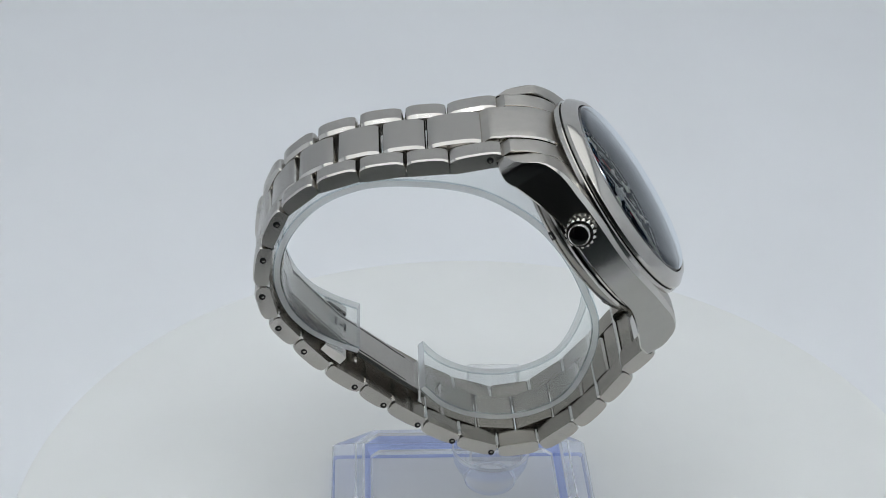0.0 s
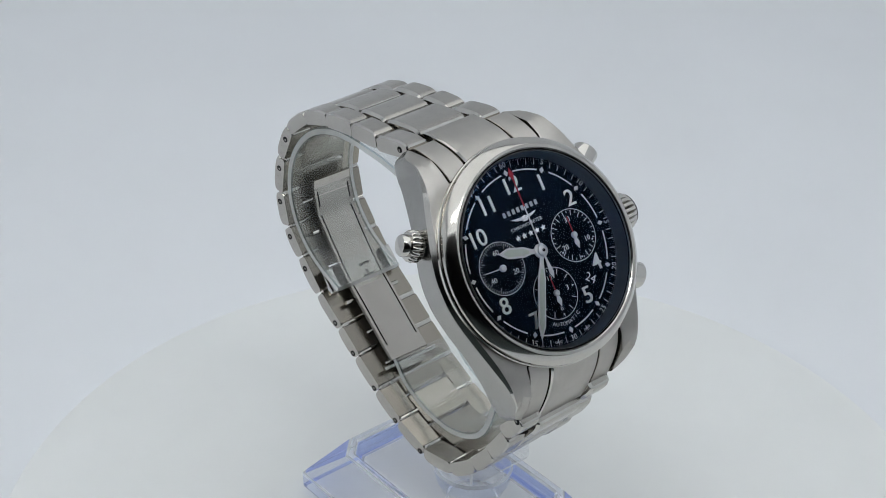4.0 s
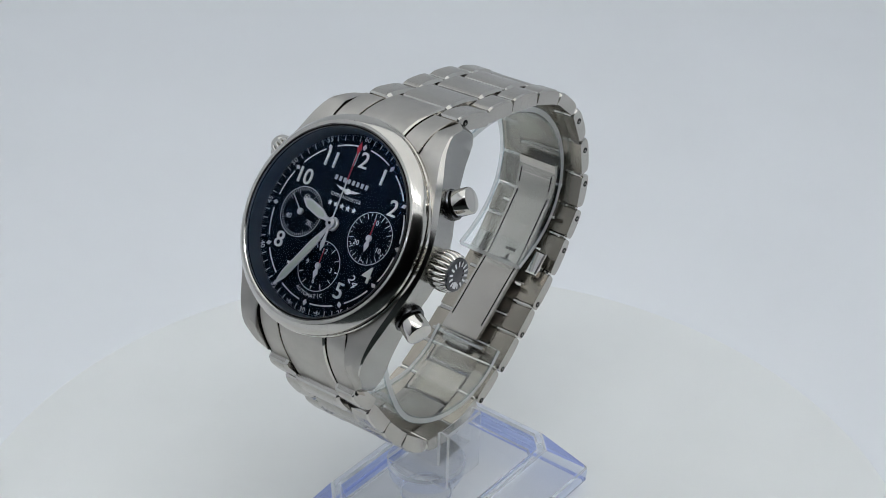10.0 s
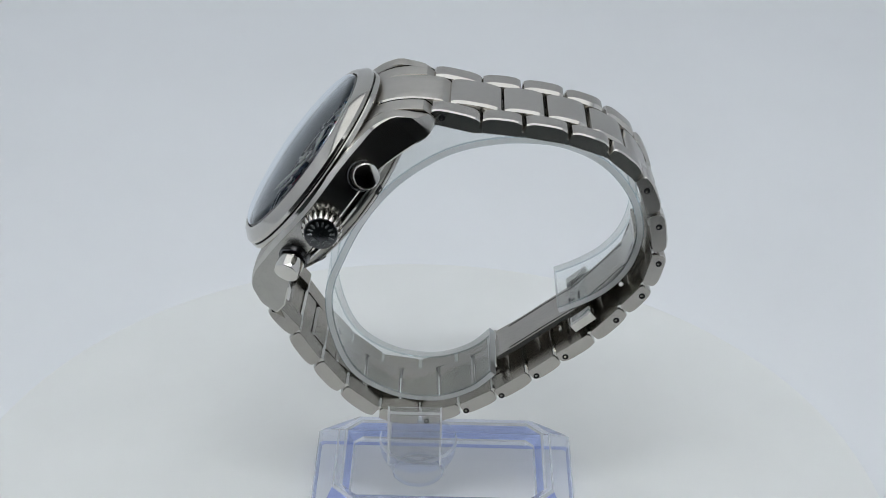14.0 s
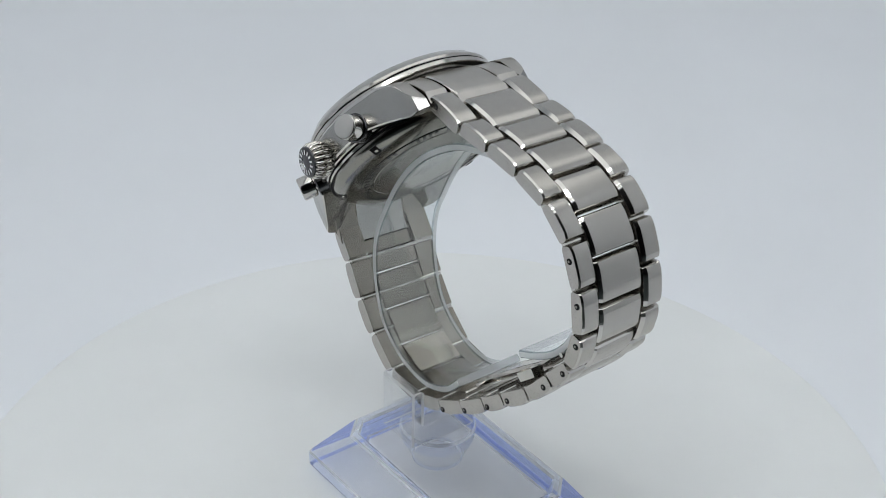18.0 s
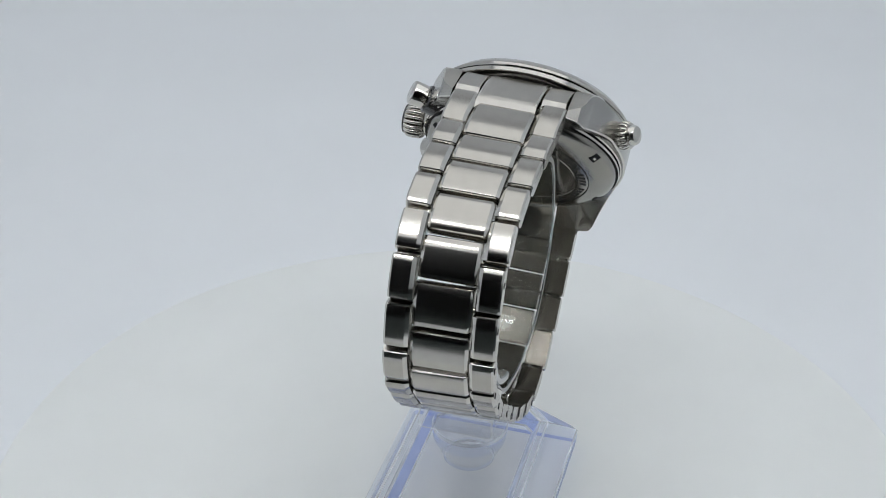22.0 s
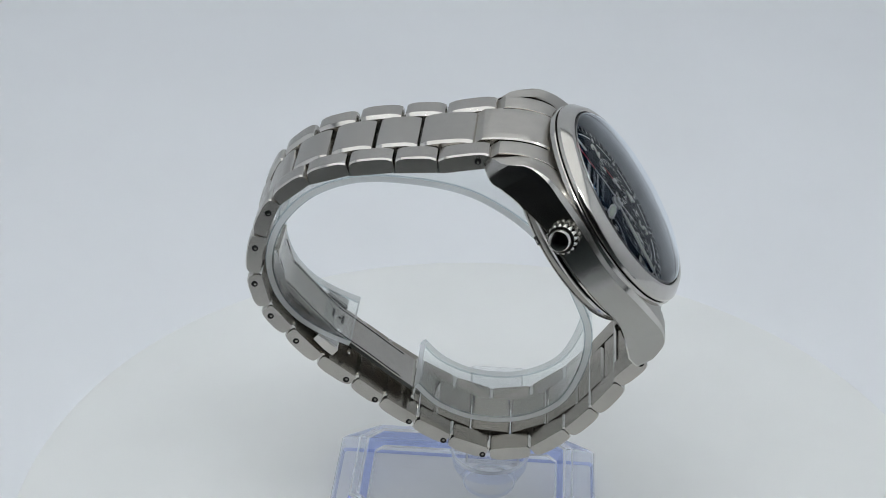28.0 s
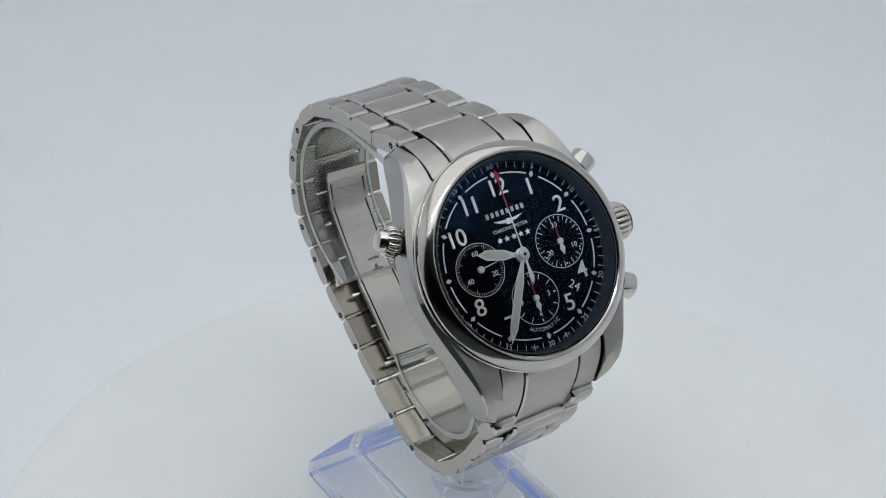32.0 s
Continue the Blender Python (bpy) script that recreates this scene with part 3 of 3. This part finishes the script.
        if marks < 60:                                   # small dots beside the figures
            for a in ((-30, 210, 270) if marks == 30 else (0, 180, 270)):
                v, f, i = loft(lathe([(0.01, 0.09), (0.17, 0.09), (0.17, 0.05)], 12), cap=False)
                bits.append((turned(v, pose((r - 0.62) * math.cos(radians(a)), (r - 0.62) * math.sin(radians(a)), 0)), f, i))
        put("subdial_track", mesh_of("subdial_track", *join(bits)[:2], PRINT, m=FACE @ pose(x, y, 0)), "white small-dial marks")
        for wd, a in words:
            put("subdial_numeral", text_mesh("subdial_numeral", wd, 1.35, PRINT, at(x + (r - 1.75) * math.cos(radians(a)), y + (r - 1.75) * math.sin(radians(a)), 0.06), 0.01))
    return d


def pointer(w, name, points, z, thick, mat, at, label, hub=0.0):
    """A hand with its own pivot, so that it can turn; it points to its +y."""
    pieces = [flat(points, 0, thick)]
    if hub:
        pieces.append(loft(lathe([(hub, -0.1), (hub, thick + 0.15), (hub * 0.7, thick + 0.3)], 28)))
    ob = part(name, mesh_of(name, *join(pieces)[:2], mat), w, label)
    ob.matrix_basis = Matrix.Translation(MM * (FACE @ Vector((*at, z)))) @ HEAD.to_3x3().normalized().to_4x4()
    return ob


def build_pointers(w):
    pointers = {}
    out = [(-0.35, -1.2), (0.35, -1.2), (0.45, 2.0), (0.95, 3.6), (0.95, 7.2), (0, 9.0), (-0.95, 7.2), (-0.95, 3.6), (-0.45, 2.0)]
    h = pointer(w, "hour_hand", out, 0.75, 0.15, POINTER, (0, 0), "steel hour hand filled with pale lume", 1.35)
    part("lume", mesh_of("lume", *flat([(-0.25, 2.6), (0.25, 2.6), (0.62, 3.8), (0.62, 7.0), (0, 8.1), (-0.62, 7.0), (-0.62, 3.8)], 0.1, 0.24)[:2], HAND_LUME), h)
    out = [(-0.3, -1.4), (0.3, -1.4), (0.4, 2.2), (0.8, 5.0), (0.8, 13.6), (0, 16.3), (-0.8, 13.6), (-0.8, 5.0), (-0.4, 2.2)]
    m = pointer(w, "minute_hand", out, 1.05, 0.15, POINTER, (0, 0), "long steel minute hand filled with pale lume", 0.9)
    part("lume", mesh_of("lume", *flat([(-0.2, 3.4), (0.2, 3.4), (0.5, 5.2), (0.5, 13.4), (0, 15.0), (-0.5, 13.4), (-0.5, 5.2)], 0.1, 0.24)[:2], HAND_LUME), m)
    out = [(0, -5.4), (0.5, -4.2), (0.22, -2.2), (0.14, 0), (0.09, 8.6), (-0.09, 8.6), (-0.14, 0), (-0.22, -2.2), (-0.5, -4.2)]
    c = pointer(w, "chronograph_hand", out, 1.4, 0.12, POINTER, (0, 0), "thin steel chronograph hand with a red tip", 1.0)
    part("hub_pin", mesh_of("hub_pin", *loft(lathe([(0.3, 0.3), (0.3, 0.5), (0.15, 0.55)], 20))[:2], DARK), c, "dark centre pin")
    part("red_tip", mesh_of("red_tip", *flat([(0.11, 8.5), (0.11, 13.6), (0.5, 14.6), (0, 16.0), (-0.5, 14.6), (-0.11, 13.6), (-0.11, 8.5)], -0.01, 0.14)[:2], RED), c, "red painted tip")
    out = [(-0.1, 0), (0.1, 0), (0.07, 4.1), (-0.07, 4.1)]
    s = pointer(w, "small_seconds_hand", out, 0.3, 0.1, POINTER, (-8.4, 0), "thin steel running seconds hand", 0.65)
    for x, y, l in ((8.4, 0, 3.6), (0, -7.95, 3.4)):
        out = [(-0.12, -0.2), (-0.55, -1.4), (0, -2.6), (0.55, -1.4), (0.12, -0.2)]
        k = pointer(w, "counter_hand", out, 0.3, 0.1, POINTER, (x, y), "small counter hand with a red pointer", 0.6)
        part("red_pointer", mesh_of("red_pointer", *flat([(0.11, 0.4), (0.07, l), (-0.07, l), (-0.11, 0.4)], 0, 0.11)[:2], RED), k, "red pointer")
    pointers["hour"], pointers["minute"], pointers["chrono"], pointers["seconds"] = h, m, c, s
    return pointers


# joints of the bracelet in its side plane, from the upper lugs round to the lower ones
LINE = [(6.6, 88.9), (-3.2, 86.9), (-11.2, 86.2), (-19.6, 84.9), (-27.2, 82.4), (-33.2, 77.4), (-36.4, 69.8), (-37.4, 61.4), (-35.6, 54.4), (-31.3, 49.3), (-25.9, 42.8), (-19.2, 37.8), (-13.6, 33.6), (-6.8, 29.0), (0.1, 25.2), (7.7, 22.7), (15.6, 23.6), (22.3, 28.8), (27.5, 34.6), (32.3, 41.3), (37.3, 47.3)]


def outward(points):
    """The line of the joints, let out where the links hang clear of the cuff."""
    out = []
    for k, (x, z) in enumerate(points):
        (xa, za), (xb, zb) = points[max(0, k - 1)], points[min(len(points) - 1, k + 1)]
        l = math.hypot(xb - xa, zb - za)
        d = float(np.interp(k, (5, 7, 9, 10, 11, 13, 15, 17, 19), (0.0, 0.5, 0.9, 0.6, 0.7, 1.1, 1.3, 0.8, 0.0)))
        out.append((x + d * (za - zb) / l * -1, z + d * (xb - xa) / l * -1))
    return out


JOINTS = outward(LINE)


def link_mesh(name, length, width, z0, z1, rise, mats, bevels):
    """A link: flat inside, arched outside, with polished bevels along its flanks (a wide one is lens-shaped). Length along x, width along y."""
    def prof(y, bevel):
        h = length / 2 - 0.2 * bevel
        d, arch = (bevel * 0.7, rise) if bevel < 0.5 or name == "center_link" else (0.25, 0.36)
        pts = [(-h + 0.45, y, z0), (-h, y, z0 + 0.4), (-h, y, z1 - d - 0.3)]
        pts += [(h * u, y, z1 - d + arch * (1 - u ** 4)) for u in (-0.955, -0.82, -0.66, -0.4, 0, 0.4, 0.66, 0.82, 0.955)]
        return pts + [(h, y, z1 - d - 0.3), (h, y, z0 + 0.4), (h - 0.45, y, z0)]
    hw = width / 2
    a, b = bevels
    v, f, i = loft([prof(-hw, a), prof(-hw + a, 0), prof(hw - b, 0), prof(hw, b)], mats=[1, 0, 1, 3])
    n = len(v) // 4
    for band in (1, 2, 3):
        i[band * n - 1] = 2
    i[n + 2] = i[n + 11] = 1
    return mesh_of(name, v, f, mats, i, 24)


def frame_at(p, t, k, drift=0.0):
    """A frame in the side plane: x along the bracelet, z outwards, y across; k: 0 at the head to 1 at the far side."""
    right = Vector((0.028 * (1 - k) - 0.046 * k, 1, 0.048 * (1 - k)))
    x = Vector((t[0], 0, t[1]))
    x = (x - right * x.dot(right) / right.length_squared).normalized()
    right.normalize()
    z = x.cross(right)
    m = Matrix((x, right, z)).transposed().to_4x4()
    m.translation = Vector((p[0], -7.4 + drift, p[1] + 7))
    return m


def build_bracelet(w):
    n = len(JOINTS) - 1
    total = n

    def width(i):
        k = 1 - abs(2 * i / total - 1)
        return 22.4 - 2.1 * min(1, k * 2)

    def drift(i):
        return float(np.interp(i, (2, 7, 12, 16, 20), (0.0, 0.8, 2.3, 2.3, 1.3)))

    def extra(i):
        return float(np.interp(i, (0, 2, 4, 7), (0.4, 0.3, 0.0, 0.3)))

    def twist(i):
        return min(1, 1.25 * (1 - abs(2 * i / total - 1)))

    def span(a, b):
        t = (b[0] - a[0], b[1] - a[1])
        l = math.hypot(*t)
        return ((a[0] + b[0]) / 2, (a[1] + b[1]) / 2), (t[0] / l, t[1] / l), l
    pinned = {0: (0.25, 1.2), 5: (0.14, 0.9), 6: (0.17, 1.1), 7: (0.22, 1.3), 8: (0.2, 1.3), 9: (0.2, 1.3), 10: (-0.33, 1.3), 11: (-0.35, 1.5), 12: (-0.4, 1.6), 13: (-0.4, 1.6), 14: (-0.4, 1.6), 19: (-0.38, 0.8)}     # along the link, and out from its inner face
    for i in range(n):
        p, t, l = span(JOINTS[i], JOINTS[i + 1])
        t = (-t[0], -t[1])
        m = frame_at(p, t, twist(i + 0.5), drift(i + 0.5))
        trim = 0.1 if i == 0 else 0.3 if i == n - 1 else 0
        if trim:
            m = m @ Matrix.Translation((trim / 2 * (-1 if i == 0 else 1), 0, -0.2 if i == 0 else -0.9))
        wd = width(i + 0.5)
        wo = wd * 0.225
        for side in (-1, 1):
            me = link_mesh("outer_link", l - 0.28 - trim, wo - 0.1, -0.45, 1.75 + extra(i), 0.7, [BRUSHED, POLISHED, INSIDE, FLANK], (0.36, 0.7)[::-side])
            lk = part("outer_link", me, w)
            mm = m @ Matrix.Translation((0, side * (wd / 2 - wo / 2), 0))
            lk.matrix_basis = Matrix.LocRotScale(mm.translation * MM, mm.to_quaternion(), None)
            if i in pinned:
                x, up = pinned[i][0] * l, pinned[i][1]
                prof = [(side * (wo / 2 - 0.4), 0.62), (side * (wo / 2 + 0.02), 0.62), (side * (wo / 2 + 0.03), 0.54)]
                r = loft([[(x + rr * math.cos(math.pi * k / 8), yy, up + rr * math.sin(math.pi * k / 8)) for k in range(16)] for yy, rr in prof])
                # dark disc that paints the shaded hole round the pin head
                pin = part("pin", mesh_of("pin", *r[:2], [DARK]), lk)
                prof = [(side * (wo / 2), 0.26), (side * (wo / 2 + 0.04), 0.26), (side * (wo / 2 + 0.05), 0.2)]
                r = loft([[(x + rr * math.cos(math.pi * k / 8), yy, up - 0.12 + rr * math.sin(math.pi * k / 8)) for k in range(16)] for yy, rr in prof])
                part("pin_head", mesh_of("pin_head", *r[:2], [SATIN]), lk)
    mids = [span(JOINTS[i], JOINTS[i + 1])[0] for i in range(n)]
    for i in range(n - 1):
        p, t, l = span(mids[i], mids[i + 1])
        t = (-t[0], -t[1])
        m = frame_at(p, t, twist(i + 1), drift(i + 1))
        if i == 0:                                       # the first centre link is the longest
            l += 1.5
            m = m @ Matrix.Translation((0.75, 0, 0))
        wd = width(i + 1)
        lk = part("center_link", link_mesh("center_link", l - 0.28, wd * 0.525, -0.45, 1.8 + extra(i), 0.7, [BRUSHED, POLISHED, INSIDE, FLANK], (0.62, 0.62)), w)
        lk.matrix_basis = Matrix.LocRotScale(m.translation * MM, m.to_quaternion(), None)
        b = JOINTS[i + 1]
        mb = frame_at(b, t, twist(i + 1), drift(i + 1))
        r = loft([[(0.55 * math.cos(math.pi * k / 5), y, -0.2 + 0.55 * math.sin(math.pi * k / 5)) for k in range(10)] for y in (-wd * 0.48, wd * 0.48)])
        br = part("hinge_bar", mesh_of("hinge_bar", *r[:2], [POLISHED]), w)
        br.matrix_basis = Matrix.LocRotScale(mb.translation * MM, mb.to_quaternion(), None)


def build_end_links(w):
    """The fitted pieces between the lugs, at 12 and at 6."""
    for s in (1, -1):
        def piece(x0, x1, y1, rise, edge, name, label):
            rows = []
            xs = [x0, x0, x0 + edge] + [x0 + edge + (x1 - x0 - 2 * edge) * u for u in (0.2, 0.4, 0.6, 0.8)] + [x1 - edge, x1, x1]
            for k in range(13):
                row = []
                for c, x in enumerate(xs):
                    start = math.sqrt(20.0 ** 2 - x * x)
                    y = start + (y1 - start) * k / 12
                    z = -0.95 - 0.008 * (y - 6.5) ** 2 - 0.07 * max(0, y - 17.5) ** 2 + rise
                    row.append((x, y, z - (2.6 if c in (0, 9) else edge if c in (1, 8) else 0)))
                rows.append(row)
            v, f, i = loft(rows, mats=[0] * 13)
            i = [0 if k % 10 in range(2, 7) else 1 for k in range(120)] + [0, 0]
            part(name, mesh_of(name, v, f, [BRUSHED_ALONG, POLISHED if edge > 0.2 else INSIDE], i, m=HEAD @ pose(0, 0, 0, 0, 0, 0 if s > 0 else 180)), w, label)
        far = 25.7 if s > 0 else 27.7
        piece(-10.9, -6.25, far, 0.0, 0.12, "end_link", "brushed steel end link")
        piece(6.25, 10.9, far, 0.0, 0.12, "end_link", "brushed steel end link")
        piece(-5.85, 5.85, far + 1.9, 0.35, 0.35, "end_link_center", "brushed steel centre end link")


def on_blade(path, i, off):
    """A frame on the inner side of the bracelet: x along it, y across, z inwards."""
    p, q = path(i), path(i + 0.05)
    t = Vector((q[0] - p[0], 0, q[1] - p[1])).normalized()
    nrm = Vector((-t.z, 0, t.x))
    if nrm.dot(Vector((-2 - p[0], 0, 55 - p[1]))) < 0:
        nrm = -nrm
    m = Matrix((t, Vector((0, 1, 0)), nrm)).transposed().to_4x4()
    m.translation = Vector((p[0], -5.9, p[1] + 7)) + nrm * off
    return m


def build_clasp(w):
    blade = None
    def path(i):
        k = int(i)
        a, b = JOINTS[k], JOINTS[min(k + 1, len(JOINTS) - 1)]
        u = i - k
        return a[0] + (b[0] - a[0]) * u, a[1] + (b[1] - a[1]) * u
    for name, i0, i1, off, wd, label in (("clasp_blade", 6.7, 12.6, 2.5, 9.6, "satin steel folding clasp blade"), ("clasp_plate", 8.6, 12.9, 1.5, 7.0, "satin steel clasp plate")):
        rings = []
        for k in range(15):
            i = i0 + (i1 - i0) * k / 14
            p, q = path(i), path(i + 0.05)
            t = Vector((q[0] - p[0], 0, q[1] - p[1])).normalized()
            nrm = Vector((-t.z, 0, t.x))
            if nrm.dot(Vector((-2 - p[0], 0, 55 - p[1]))) < 0:
                nrm = -nrm
            sag = off + 0.3 * math.sin(math.pi * k / 14)
            c = Vector((p[0], -5.9, p[1] + 7)) + nrm * sag
            rings.append([tuple(c + nrm * a + Vector((0, b, 0))) for a, b in ((0, -wd / 2), (0, wd / 2), (0.7, wd / 2 - 0.2), (0.7, -wd / 2 + 0.2))])
        ob = part(name, mesh_of(name, *loft(rings)[:2], [BLADE]), w, label)
        blade = ob if name == "clasp_blade" else blade
    # dark strips and patches paint the shade of the blade's grooves and cut-outs
    for b0 in (-3.9, 3.9):
        rings = []
        for k in range(13):
            i = 7.2 + 5.0 * k / 12
            m = on_blade(path, i, 2.5 + 0.3 * math.sin(math.pi * (i - 6.7) / 5.9) + 0.7)
            rings.append([tuple(m @ Vector((0, b0 + b, a))) for a, b in ((-0.05, -0.14), (-0.05, 0.14), (0.03, 0.14), (0.03, -0.14))])
        part("groove", mesh_of("groove", *loft(rings)[:2], [DARK]), blade)
    for di, y, hx, hy in ((9.8, 0.8, 0.28, 1.3), (10.18, 0.8, 0.28, 1.3), (9.99, 0.8, 1.1, 0.3)):
        m = on_blade(path, di, 2.5 + 0.3 * math.sin(math.pi * (di - 6.7) / 5.9) + 0.7)
        part("cut_out", mesh_of("cut_out", *box(-hx, y - hy, -0.1, hx, y + hy, 0.05, 0.02)[:2], [DARK], m=m), blade)
    p = path(9.9)
    for side in (-1, 1):
        m = Matrix.Translation((p[0] + 1.6, -5.9 + side * 7.6, p[1] + 8.5)) @ Matrix.Rotation(radians(41), 4, "Y")
        part("clasp_button", mesh_of("clasp_button", *box(-2.6, -1.3, -1.2, 2.6, 1.3, 1.2, 0.3)[:2], [POLISHED], m=m), w, "steel clasp release button")
    for i in (8.6, 10.6, 12.7):
        p = path(i)
        r = loft([[(p[0] + 0.5 * math.cos(math.pi * k / 5) + 1.2, y, p[1] + 8.6 + 0.5 * math.sin(math.pi * k / 5)) for k in range(10)] for y in (-12.7, 0.9)])
        part("clasp_hinge", mesh_of("clasp_hinge", *r[:2], [POLISHED]), w)


def build_watch():
    w = new("wrist_watch")
    tagged(w, "steel chronograph wrist watch with a black dial on a three-row bracelet", "watch")
    build_case(w)
    build_crowns(w)
    build_dial(w)
    pointers = build_pointers(w)
    build_end_links(w)
    build_bracelet(w)
    build_clasp(w)
    return w, pointers


setting()
led_lamp()
TURNTABLE = build_turntable()
STAND = build_stand()
WATCH, POINTERS = build_watch()


def motions():
    times = [k * 0.5 for k in range(65)]
    for thing, yaw in ((TURNTABLE, 0.0), (STAND, 4.0), (WATCH, 4.0)):
        walk(thing, [(t, pose(0, 0, 0, 0, 0, yaw + SPIN * t)) for t in times])
    for key, start, rate in (("seconds", -251.0, -6.0), ("minute", -206.5, -0.1), ("hour", -286.5, -0.00833)):
        hand = POINTERS[key]
        rest = hand.matrix_basis.copy()
        walk(hand, [(t, rest @ pose(0, 0, 0, 0, 0, start + rate * t)) for t in times])


motions()
